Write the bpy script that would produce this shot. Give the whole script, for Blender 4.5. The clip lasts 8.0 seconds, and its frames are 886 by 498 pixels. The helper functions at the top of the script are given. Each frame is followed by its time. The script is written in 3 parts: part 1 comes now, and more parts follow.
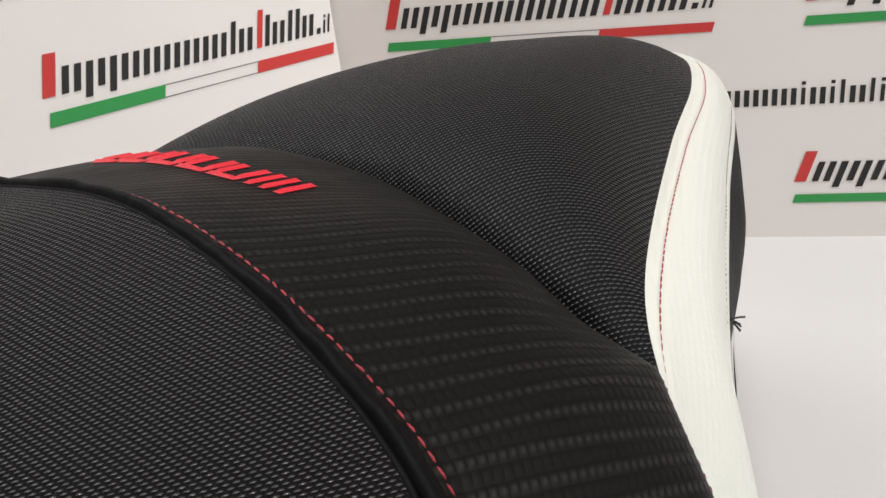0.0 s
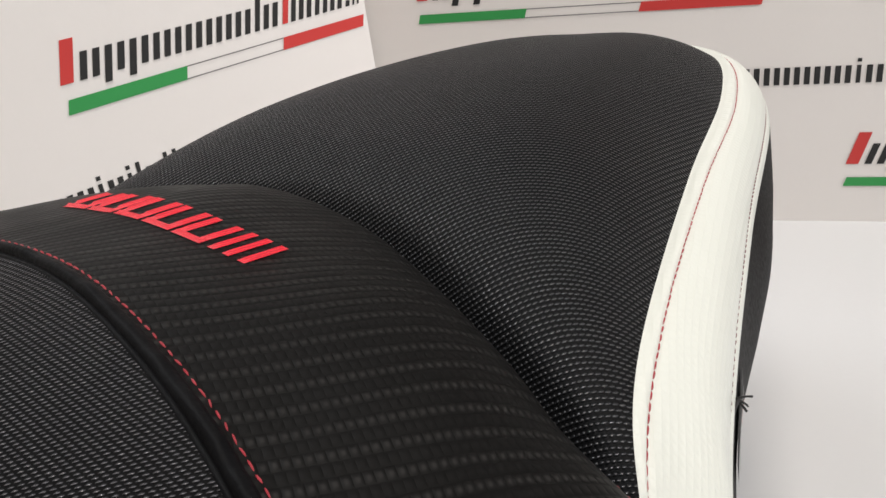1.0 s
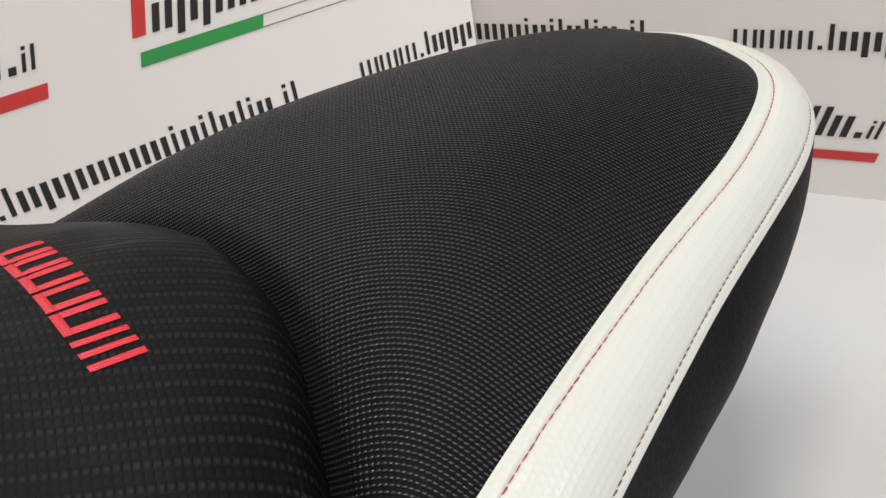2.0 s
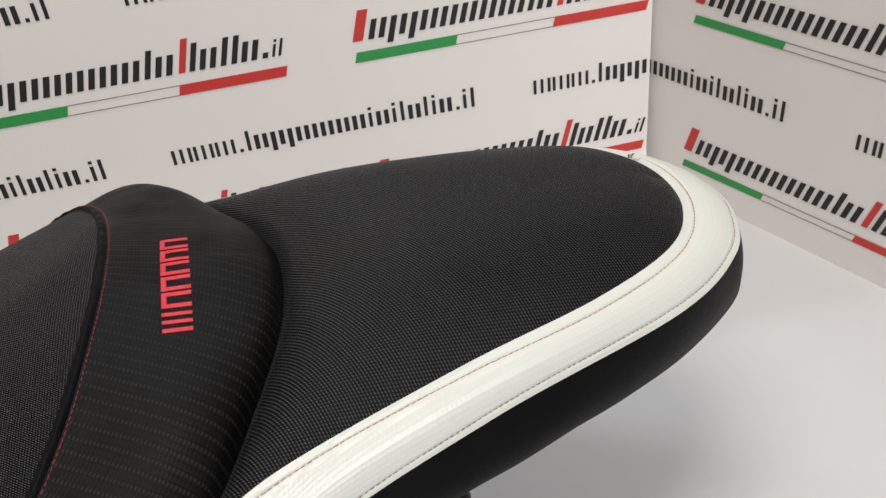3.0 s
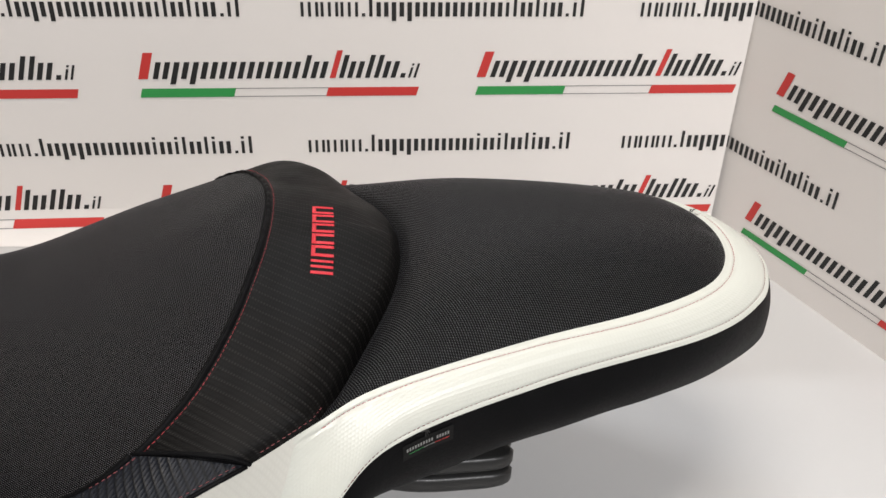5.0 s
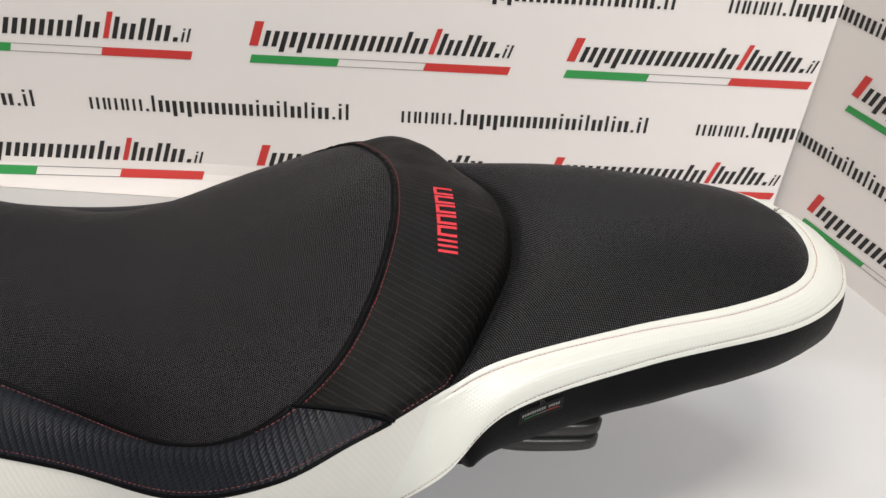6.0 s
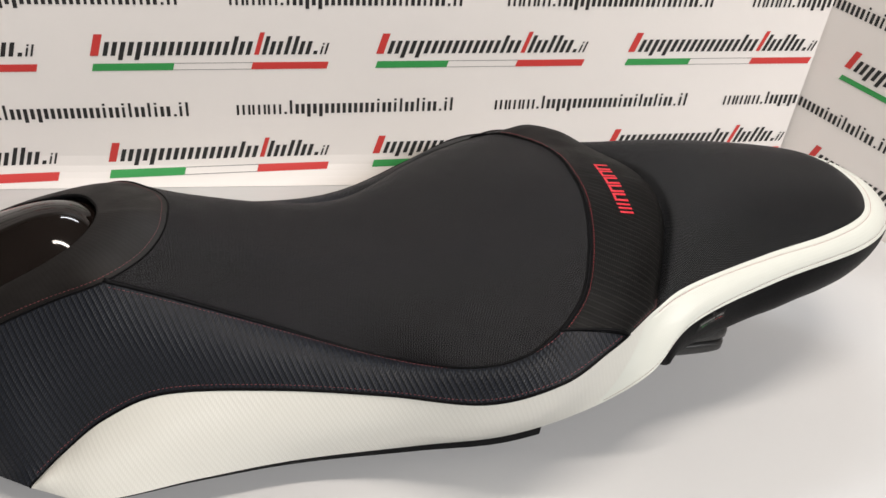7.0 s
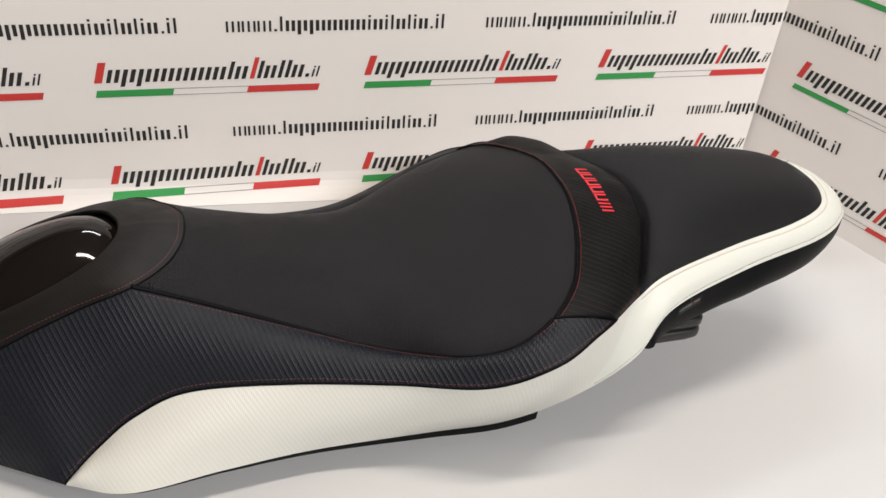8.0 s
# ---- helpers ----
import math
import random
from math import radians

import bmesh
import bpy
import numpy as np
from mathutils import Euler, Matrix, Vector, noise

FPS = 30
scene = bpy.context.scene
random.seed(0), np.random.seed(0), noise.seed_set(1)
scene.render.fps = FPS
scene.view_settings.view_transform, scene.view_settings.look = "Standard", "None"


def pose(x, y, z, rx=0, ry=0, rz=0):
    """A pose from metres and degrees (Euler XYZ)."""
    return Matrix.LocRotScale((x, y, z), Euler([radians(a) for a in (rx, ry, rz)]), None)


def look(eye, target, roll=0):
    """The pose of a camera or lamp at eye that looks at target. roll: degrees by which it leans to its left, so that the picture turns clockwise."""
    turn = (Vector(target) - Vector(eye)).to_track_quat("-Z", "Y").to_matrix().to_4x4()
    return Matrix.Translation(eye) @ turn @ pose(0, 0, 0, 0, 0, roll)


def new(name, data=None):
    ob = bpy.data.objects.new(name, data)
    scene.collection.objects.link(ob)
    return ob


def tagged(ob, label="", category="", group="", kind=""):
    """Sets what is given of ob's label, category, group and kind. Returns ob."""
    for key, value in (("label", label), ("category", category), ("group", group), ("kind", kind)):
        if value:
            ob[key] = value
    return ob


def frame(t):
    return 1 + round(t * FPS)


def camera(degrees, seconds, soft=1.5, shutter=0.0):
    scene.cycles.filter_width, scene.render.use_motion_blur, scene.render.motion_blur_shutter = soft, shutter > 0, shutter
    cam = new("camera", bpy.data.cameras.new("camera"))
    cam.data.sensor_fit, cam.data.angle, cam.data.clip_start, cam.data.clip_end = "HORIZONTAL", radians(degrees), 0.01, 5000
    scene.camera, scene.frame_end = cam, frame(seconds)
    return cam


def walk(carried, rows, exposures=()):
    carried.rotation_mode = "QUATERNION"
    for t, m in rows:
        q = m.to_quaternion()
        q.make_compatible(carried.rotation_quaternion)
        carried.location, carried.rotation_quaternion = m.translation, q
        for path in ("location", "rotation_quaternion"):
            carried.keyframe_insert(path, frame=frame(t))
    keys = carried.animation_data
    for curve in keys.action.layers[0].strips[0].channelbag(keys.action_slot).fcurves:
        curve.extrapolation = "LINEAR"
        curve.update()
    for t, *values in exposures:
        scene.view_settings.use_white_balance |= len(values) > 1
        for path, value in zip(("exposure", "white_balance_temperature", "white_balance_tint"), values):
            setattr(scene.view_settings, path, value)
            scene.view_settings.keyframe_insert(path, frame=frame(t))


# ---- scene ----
import numpy
from mathutils.bvhtree import BVHTree

# ---------------------------------------------------------------- camera
cam = camera(54.8, 8.0)
PATH = [
    (0, (-0.5317, -0.4549, 0.2430), (0.2287, 0.1023, -0.0905), -4.91),
    (0.5, (-0.5174, -0.4555, 0.2538), (0.2188, 0.1189, -0.1040), -5.43),
    (1, (-0.5006, -0.4548, 0.2626), (0.2025, 0.1406, -0.1261), -5.71),
    (1.2, (-0.4931, -0.4558, 0.2664), (0.1947, 0.1489, -0.1351), -5.80),
    (2.3, (-0.3670, -0.5212, 0.3437), (-0.0403, 0.2463, -0.2081), -6.88),
    (2.5, (-0.3327, -0.6018, 0.4159), (-0.1421, 0.1867, -0.1688), -5.80),
    (3, (-0.3398, -0.6222, 0.4317), (-0.1607, 0.1747, -0.1452), -3.90),
    (3.5, (-0.3470, -0.6477, 0.4520), (-0.1841, 0.1618, -0.1121), -1.68),
    (4, (-0.3533, -0.6776, 0.4679), (-0.2027, 0.1424, -0.0844), 0.80),
    (4.5, (-0.3637, -0.7013, 0.4799), (-0.2312, 0.1231, -0.0705), 2.95),
    (4.7, (-0.3688, -0.7099, 0.4797), (-0.2444, 0.1175, -0.0678), 3.43),
    (5.8, (-0.4211, -0.7443, 0.5025), (-0.3266, 0.0686, -0.0720), 6.49),
    (6, (-0.4504, -0.7479, 0.5243), (-0.3509, 0.0455, -0.0763), 7.43),
    (6.2, (-0.5335, -0.7771, 0.5558), (-0.3950, -0.0091, -0.0694), 7.92),
    (6.3, (-0.5780, -0.7948, 0.5712), (-0.4067, -0.0406, -0.0625), 8.37),
    (6.5, (-0.6567, -0.8257, 0.5946), (-0.4379, -0.0879, -0.0441), 9.64),
    (7, (-0.7208, -0.8593, 0.6126), (-0.4923, -0.1105, -0.0096), 8.78),
    (7.5, (-0.7456, -0.8909, 0.6233), (-0.4974, -0.1368, 0.0152), 8.47),
    (8, (-0.7652, -0.9118, 0.6269), (-0.4958, -0.1528, 0.0340), 8.29),
]
walk(cam, [(t, look(eye, target, roll)) for t, eye, target, roll in PATH],
     exposures=((0, 0.06, 6460, 10), (1.2, 0.06, 6460, 10), (2.5, -0.13, 6420, 10), (3.0, -0.13, 6420, 10),
                (4.5, 0.0, 6500, 10), (6.0, 0.06, 6500, 10), (7.0, 0.12, 6570, 10), (8.0, 0.12, 6620, 10)))

# ---------------------------------------------------------------- light
world = bpy.data.worlds.new("world")
scene.world = world
world.use_nodes = True
world.node_tree.nodes["Background"].inputs[0].default_value = (0.9, 0.95, 1.0, 1)
world.node_tree.nodes["Background"].inputs[1].default_value = 0.3


def area_lamp(name, at, target, wide, deep, watts, colour):
    data = bpy.data.lights.new(name, "AREA")
    data.shape, data.size, data.size_y = "RECTANGLE", wide, deep
    data.energy, data.color = watts, colour
    ob = new(name, data)
    ob.matrix_world = look(at, target)
    return ob


LAMPS = (
    ("ceiling_tube_lamp", (-0.52, -0.42, 1.86), 1.2, 0.09, 19.5, (1.0, 0.91, 0.82)),
    ("ceiling_tube_lamp", (-0.40, 0.85, 1.86), 1.2, 0.09, 12.0, (0.88, 0.94, 1.0)),
    ("ceiling_tube_lamp", (0.15, -2.30, 1.86), 1.5, 0.12, 77.0, (0.97, 0.965, 0.975)),
)
for lamp_name, lamp_at, lamp_w, lamp_d, lamp_e, lamp_c in LAMPS:
    area_lamp(lamp_name + "_light", (lamp_at[0], lamp_at[1], lamp_at[2]),
              (lamp_at[0], lamp_at[1], 0), lamp_w, lamp_d, lamp_e, lamp_c)


# ---------------------------------------------------------------- materials
def material(name, colour, rough=0.6, metal=0.0, spec=0.5):
    m = bpy.data.materials.new(name)
    m.use_nodes = True
    b = m.node_tree.nodes["Principled BSDF"]
    b.inputs["Base Color"].default_value = (*colour, 1)
    b.inputs["Roughness"].default_value = rough
    b.inputs["Metallic"].default_value = metal
    b.inputs["Specular IOR Level"].default_value = spec
    return m


class Net:
    """Short hand for building the node tree of a material."""

    def __init__(self, m):
        self.t = m.node_tree
        self.bsdf = m.node_tree.nodes["Principled BSDF"]

    def node(self, kind, **kw):
        n = self.t.nodes.new(kind)
        for k, v in kw.items():
            if k == "operation":
                n.operation = v
            elif k == "offset":
                n.offset = v
            elif k == "data_type":
                n.data_type = v
            elif k == "blend_type":
                n.blend_type = v
        return n

    def link(self, a, b):
        self.t.links.new(a, b)

    def put(self, socket, value):
        if hasattr(value, "links"):
            self.link(value, socket)
        else:
            socket.default_value = value

    def math(self, op, a, b=0.0, c=0.0):
        n = self.node("ShaderNodeMath", operation=op)
        for s, v in zip(n.inputs, (a, b, c)):
            self.put(s, v)
        return n.outputs[0]

    def uv(self):
        n = self.node("ShaderNodeUVMap")
        s = self.node("ShaderNodeSeparateXYZ")
        self.link(n.outputs[0], s.inputs[0])
        return s.outputs[0], s.outputs[1]

    def noise(self, scale, detail=3.0, rough=0.55, where="Object"):
        c = self.node("ShaderNodeTexCoord")
        n = self.node("ShaderNodeTexNoise")
        n.inputs["Scale"].default_value = scale
        n.inputs["Detail"].default_value = detail
        n.inputs["Roughness"].default_value = rough
        self.link(c.outputs[where], n.inputs["Vector"])
        return n.outputs["Fac"]

    def ramp(self, fac, lo, hi, a=0.0, b=1.0):
        n = self.node("ShaderNodeMapRange")
        self.put(n.inputs[0], fac)
        for i, v in zip((1, 2, 3, 4), (lo, hi, a, b)):
            n.inputs[i].default_value = v
        return n.outputs[0]

    def mix(self, fac, a, b):
        n = self.node("ShaderNodeMix", data_type="RGBA")
        self.put(n.inputs[0], fac)
        self.put(n.inputs[6], (*a, 1) if isinstance(a, tuple) else a)
        self.put(n.inputs[7], (*b, 1) if isinstance(b, tuple) else b)
        return n.outputs[2]

    def bump(self, height, distance, strength=1.0, under=None):
        n = self.node("ShaderNodeBump")
        n.inputs["Strength"].default_value = strength
        n.inputs["Distance"].default_value = distance
        self.link(height, n.inputs["Height"])
        if under is not None:
            self.link(under, n.inputs["Normal"])
        return n.outputs[0]

    def normal(self, n):
        self.link(n, self.bsdf.inputs["Normal"])

    def colour(self, c):
        self.link(c, self.bsdf.inputs["Base Color"])

    def rough(self, r):
        self.link(r, self.bsdf.inputs["Roughness"])


def mesh_fabric(name, thread, ground, pitch, long, tall, glint, sheen, crown=0.9, low=0.16, aligned=False):
    """Woven technical cloth: slanting knots, staggered or in columns, of smooth thread over a dark ground."""
    m = material(name, thread, 0.6, spec=0.22)
    b = m.node_tree.nodes["Principled BSDF"]
    b.inputs["Sheen Weight"].default_value = sheen
    b.inputs["Sheen Roughness"].default_value = 0.28
    b.inputs["Sheen Tint"].default_value = (0.93, 0.92, 1.0, 1)
    n = Net(m)
    u, v = n.uv()
    a = n.math("DIVIDE", u, pitch)
    b = n.math("DIVIDE", v, pitch * long)
    row = n.math("FLOOR", b)
    half = n.math("MULTIPLY", n.math("MODULO", n.math("ABSOLUTE", row), 2.0), 0.0 if aligned else 0.5)
    fa = n.math("SUBTRACT", n.math("FRACT", n.math("ADD", a, half)), 0.5)
    fb = n.math("MULTIPLY", n.math("SUBTRACT", n.math("FRACT", b), 0.5), long)
    across = n.math("MULTIPLY", n.math("ADD", fa, fb), 0.707)
    along = n.math("MULTIPLY", n.math("SUBTRACT", fa, fb), 0.707)
    across = n.math("MULTIPLY", across, across)
    along = n.math("MULTIPLY", along, along)
    knot = n.math("MAXIMUM", n.math("SUBTRACT", 1.0, n.math("ADD", n.math("MULTIPLY", across, 11.0), n.math("MULTIPLY", along, 5.0))), 0.0)
    # the thin crown of each knot, which carries a painted glint
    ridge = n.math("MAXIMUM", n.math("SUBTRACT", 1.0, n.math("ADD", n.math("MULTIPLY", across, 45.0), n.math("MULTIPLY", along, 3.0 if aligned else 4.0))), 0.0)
    fine = n.noise(1500.0, 2.0)
    h = n.math("ADD", knot, n.math("MULTIPLY", fine, 0.25))
    soft = n.noise(18.0, 3.0)
    n.normal(n.bump(h, tall, 1.0, n.bump(soft, 0.004, 0.10)))
    base = n.mix(n.ramp(knot, 0.1, 0.7), ground, thread)
    # highlight on the crowns put into the base colour, broken up by fine noise
    painted_glint = n.math("MULTIPLY", ridge, n.ramp(fine, 0.35, 0.6, 0.55, 1.0))
    n.colour(n.mix(painted_glint, base, tuple(min(1, c * glint) for c in thread)))
    n.rough(n.ramp(ridge, 0.0, 1.0, 0.58, 0.25))
    n.link(n.ramp(ridge, 0.0, 0.8, low, crown), n.bsdf.inputs["Specular IOR Level"])
    return m


def carbon_vinyl(name, colour, row, tall, rough, contrast=0.5, turn=0.0, spec=0.5, lean=0.9, bar_length=0.62, second=1.0, crown=None, soft=0.25):
    """Vinyl embossed like twill: ribs, each cut into short bars that lean."""
    m = material(name, colour, rough, spec=spec)
    n = Net(m)
    u0, v0 = n.uv()
    ct, st = math.cos(turn), math.sin(turn)
    u = n.math("ADD", n.math("MULTIPLY", u0, ct), n.math("MULTIPLY", v0, st))
    v = n.math("SUBTRACT", n.math("MULTIPLY", v0, ct), n.math("MULTIPLY", u0, st))
    a = n.math("DIVIDE", u, row)
    i = n.math("FLOOR", a)
    f = n.math("SUBTRACT", n.math("FRACT", a), 0.5)
    b = n.math("ADD", n.math("DIVIDE", v, row * bar_length), n.math("MULTIPLY", f, lean))
    g = n.math("SUBTRACT", n.math("FRACT", n.math("ADD", b, n.math("MULTIPLY", i, 0.5))), 0.5)
    rib = n.math("MAXIMUM", n.math("SUBTRACT", 1.0, n.math("MULTIPLY", n.math("MULTIPLY", f, f), 4.6)), 0.0)
    bar = n.math("MAXIMUM", n.math("SUBTRACT", 1.0, n.math("MULTIPLY", n.math("MULTIPLY", g, g), 3.4)), 0.0)
    odd = n.math("MODULO", n.math("ABSOLUTE", i), 2.0)
    h = n.math("MULTIPLY", n.math("MULTIPLY", rib, bar), n.math("SUBTRACT", 1.0, n.math("MULTIPLY", odd, 1.0 - second)))
    grain = n.noise(1400.0, 2.0)
    crease = n.noise(45.0, 3.0)
    under = n.bump(crease, 0.0012, soft)
    n.normal(n.bump(n.math("ADD", h, n.math("MULTIPLY", grain, 0.12)), tall, 0.9, under))
    low = tuple(c * contrast for c in colour)
    body = n.mix(n.ramp(h, 0.05, 0.6), low, colour)
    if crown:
        # glints along the crowns of the bars, painted in as a paler colour
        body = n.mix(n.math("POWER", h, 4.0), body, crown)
    n.colour(body)
    n.rough(n.ramp(crease, 0.3, 0.7, rough - 0.24 * soft, rough + 0.32 * soft))
    return m


def leather(name, colour, rough, grain_scale=700.0, tall=0.0002, spec=0.5):
    m = material(name, colour, rough, spec=spec)
    n = Net(m)
    g = n.noise(grain_scale, 3.0)
    w = n.noise(60.0, 3.0)
    n.normal(n.bump(g, tall, 0.7, n.bump(w, 0.001, 0.2)))
    n.colour(n.mix(n.ramp(w, 0.35, 0.65), tuple(c * 0.85 for c in colour), tuple(min(1, c * 1.12) for c in colour)))
    n.rough(n.ramp(g, 0.3, 0.7, rough - 0.05, rough + 0.07))
    return m


def satin_stitch(name, colour, pitch):
    """Dense parallel threads, side by side across the mark."""
    m = material(name, colour, 0.42, spec=0.5)
    n = Net(m)
    c = n.node("ShaderNodeTexCoord")
    p = n.node("ShaderNodeSeparateXYZ")
    n.link(c.outputs["Object"], p.inputs[0])
    wander = n.noise(500.0, 2.0)
    f = n.math("ADD", n.math("DIVIDE", p.outputs[1], pitch), n.math("MULTIPLY", wander, 0.9))
    wave = n.ramp(n.math("SINE", n.math("MULTIPLY", f, 6.2832)), -1.0, 1.0)
    n.normal(n.bump(wave, 0.00018, 0.9))
    n.colour(n.mix(n.math("MULTIPLY", wave, n.ramp(wander, 0.3, 0.7, 0.6, 1.0)), tuple(k * 0.6 for k in colour), tuple(min(1, k * 1.1) for k in colour)))
    return m


def painted(name, colour, rough, mottling=0.04, grain=300.0, tall=0.0001, spec=0.4):
    m = material(name, colour, rough, spec=spec)
    n = Net(m)
    a = n.noise(3.0, 4.0)
    b = n.noise(grain, 2.0)
    f = n.math("ADD", n.ramp(a, 0.3, 0.7, -mottling, mottling), n.ramp(b, 0.3, 0.7, -mottling * 0.3, mottling * 0.3))
    n.colour(n.mix(n.math("ADD", f, 0.5), tuple(c * 0.9 for c in colour), tuple(min(1, c * 1.08) for c in colour)))
    n.normal(n.bump(b, tall, 0.5))
    n.rough(n.ramp(a, 0.3, 0.7, rough - 0.06, rough + 0.06))
    return m


def lit(name, colour, strength):
    m = material(name, (1, 1, 1), 0.5)
    b = m.node_tree.nodes["Principled BSDF"]
    b.inputs["Emission Color"].default_value = (*colour, 1)
    b.inputs["Emission Strength"].default_value = strength
    return m


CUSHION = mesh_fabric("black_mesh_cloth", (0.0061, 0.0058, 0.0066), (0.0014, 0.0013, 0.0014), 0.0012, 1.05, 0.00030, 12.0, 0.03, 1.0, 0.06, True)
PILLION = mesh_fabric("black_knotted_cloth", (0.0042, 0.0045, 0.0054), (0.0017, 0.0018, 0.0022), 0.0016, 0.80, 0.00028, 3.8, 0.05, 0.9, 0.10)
CARBON = carbon_vinyl("black_carbon_vinyl", (0.0072, 0.0091, 0.0143), 0.0044, 0.00040, 0.50, 0.22, -0.42, 0.27, 0.9, 0.5)
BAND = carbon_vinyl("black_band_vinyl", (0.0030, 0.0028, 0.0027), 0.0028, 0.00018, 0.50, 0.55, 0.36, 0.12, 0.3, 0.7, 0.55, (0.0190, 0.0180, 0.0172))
WHITE = carbon_vinyl("white_carbon_vinyl", (0.605, 0.598, 0.548), 0.0036, 0.00012, 0.30, 0.97, -0.55, soft=0.10)
WHITE_TAIL = carbon_vinyl("white_stripe_vinyl", (0.610, 0.622, 0.568), 0.0034, 0.00010, 0.33, 0.988, math.pi / 2, 0.5, 0.9, 0.7, soft=0.05)
SKIRT = leather("black_grained_vinyl", (0.0025, 0.0025, 0.0030), 0.55, spec=0.08)
COLLAR = carbon_vinyl("collar_vinyl", (0.0068, 0.0056, 0.0051), 0.0034, 0.00005, 0.50, 0.9, 0.4, 0.22)
GLOSS = material("glossy_black_plastic", (0.0065, 0.0044, 0.0036), 0.06, spec=0.36)
PLASTIC = leather("black_moulded_plastic", (0.010, 0.010, 0.010), 0.38, 500.0, 0.00012)
RED_THREAD = leather("red_thread", (0.30, 0.020, 0.030), 0.5, 2500.0, 0.0002)
DARK_RED_THREAD = leather("dark_red_thread", (0.20, 0.048, 0.054), 0.6, 2500.0, 0.0002)
EMBROIDERY = satin_stitch("red_embroidery", (0.84, 0.022, 0.042), 0.00045)
BROWN_THREAD = leather("faded_red_thread", (0.17, 0.055, 0.052), 0.6, 2500.0, 0.0002)
WHITE_THREAD = leather("white_thread", (0.62, 0.60, 0.55), 0.6, 2500.0, 0.0002)
DARK_THREAD = leather("dark_thread", (0.02, 0.02, 0.02), 0.7, 2500.0, 0.0002)
LABEL_INK = material("label_ink", (0.20, 0.20, 0.195), 0.6)
BOARD = painted("white_printed_board", (0.805, 0.77, 0.742), 0.55, 0.05)
TABLE = painted("white_laminate", (0.54, 0.54, 0.54), 0.36, 0.05)
INK_BLACK = painted("black_ink", (0.018, 0.018, 0.018), 0.6, 0.05)
INK_RED = painted("red_ink", (0.58, 0.045, 0.040), 0.55, 0.05)
INK_GREEN = painted("green_ink", (0.035, 0.30, 0.075), 0.55, 0.05)
INK_GREY = painted("grey_ink", (0.20, 0.19, 0.19), 0.6, 0.05)
PLASTER = painted("plaster", (0.50, 0.488, 0.475), 0.8, 0.06, 120.0, 0.0006)
CEILING = painted("ceiling_paint", (0.52, 0.503, 0.487), 0.85, 0.04, 120.0, 0.0005)
CONCRETE = painted("concrete_floor", (0.30, 0.295, 0.29), 0.6, 0.1, 60.0, 0.0008)
STEEL = material("painted_steel", (0.55, 0.55, 0.56), 0.4, 0.6)
TUBE = lit("lamp_tube", (1.0, 0.95, 0.88), 6.0)


# ---------------------------------------------------------------- mesh helpers
def finish(name, bm, mat, smooth=True):
    bm.normal_update()
    me = bpy.data.meshes.new(name)
    bm.to_mesh(me)
    bm.free()
    if smooth:
        me.polygons.foreach_set("use_smooth", [True] * len(me.polygons))
    me.materials.append(mat)
    return new(name, me)


def part(name, bm, mat, parent, label="", smooth=True):
    ob = finish(name, bm, mat, smooth)
    ob.parent = parent
    if label:
        ob["label"] = label
    return ob


def box(bm, x0, x1, y0, y1, z0, z1, bevel=0.0, m=None):
    made = bmesh.ops.create_cube(bm, size=1.0)
    for v in made["verts"]:
        v.co = Vector((x0 + (v.co.x + 0.5) * (x1 - x0), y0 + (v.co.y + 0.5) * (y1 - y0), z0 + (v.co.z + 0.5) * (z1 - z0)))
    edges = list({e for v in made["verts"] for e in v.link_edges})
    verts = made["verts"]
    if bevel:
        res = bmesh.ops.bevel(bm, geom=edges, offset=bevel, segments=2, affect="EDGES", profile=0.6)
        verts = list({v for f in res["faces"] for v in f.verts} | {v for v in verts if v.is_valid})
    if m is not None:
        for v in verts:
            v.co = m @ v.co
    return verts


# ---------------------------------------------------------------- the room
def room():
    x0, x1, y0, y1, z0, z1 = -3.2, 2.4, -4.6, 1.2, -0.76, 1.95
    t = 0.12
    for name, b in (("wall_north", (x0 - t, x1 + t, y1, y1 + t, z0, z1)), ("wall_south", (x0 - t, x1 + t, y0 - t, y0, z0, z1)),
                    ("wall_east", (x1, x1 + t, y0, y1, z0, z1)), ("wall_west", (x0 - t, x0, y0, y1, z0, z1))):
        bm = bmesh.new()
        box(bm, *b)
        tagged(finish(name, bm, PLASTER, False), "plain plastered workshop wall", "wall", kind="structure")
    bm = bmesh.new()
    box(bm, x0 - t, x1 + t, y0 - t, y1 + t, z0 - t, z0)
    tagged(finish("floor", bm, CONCRETE, False), "plain grey concrete floor", "floor", kind="structure")
    bm = bmesh.new()
    box(bm, x0 - t, x1 + t, y0 - t, y1 + t, z1, z1 + t)
    tagged(finish("ceiling", bm, CEILING, False), "plain grey painted ceiling", "ceiling", kind="structure")


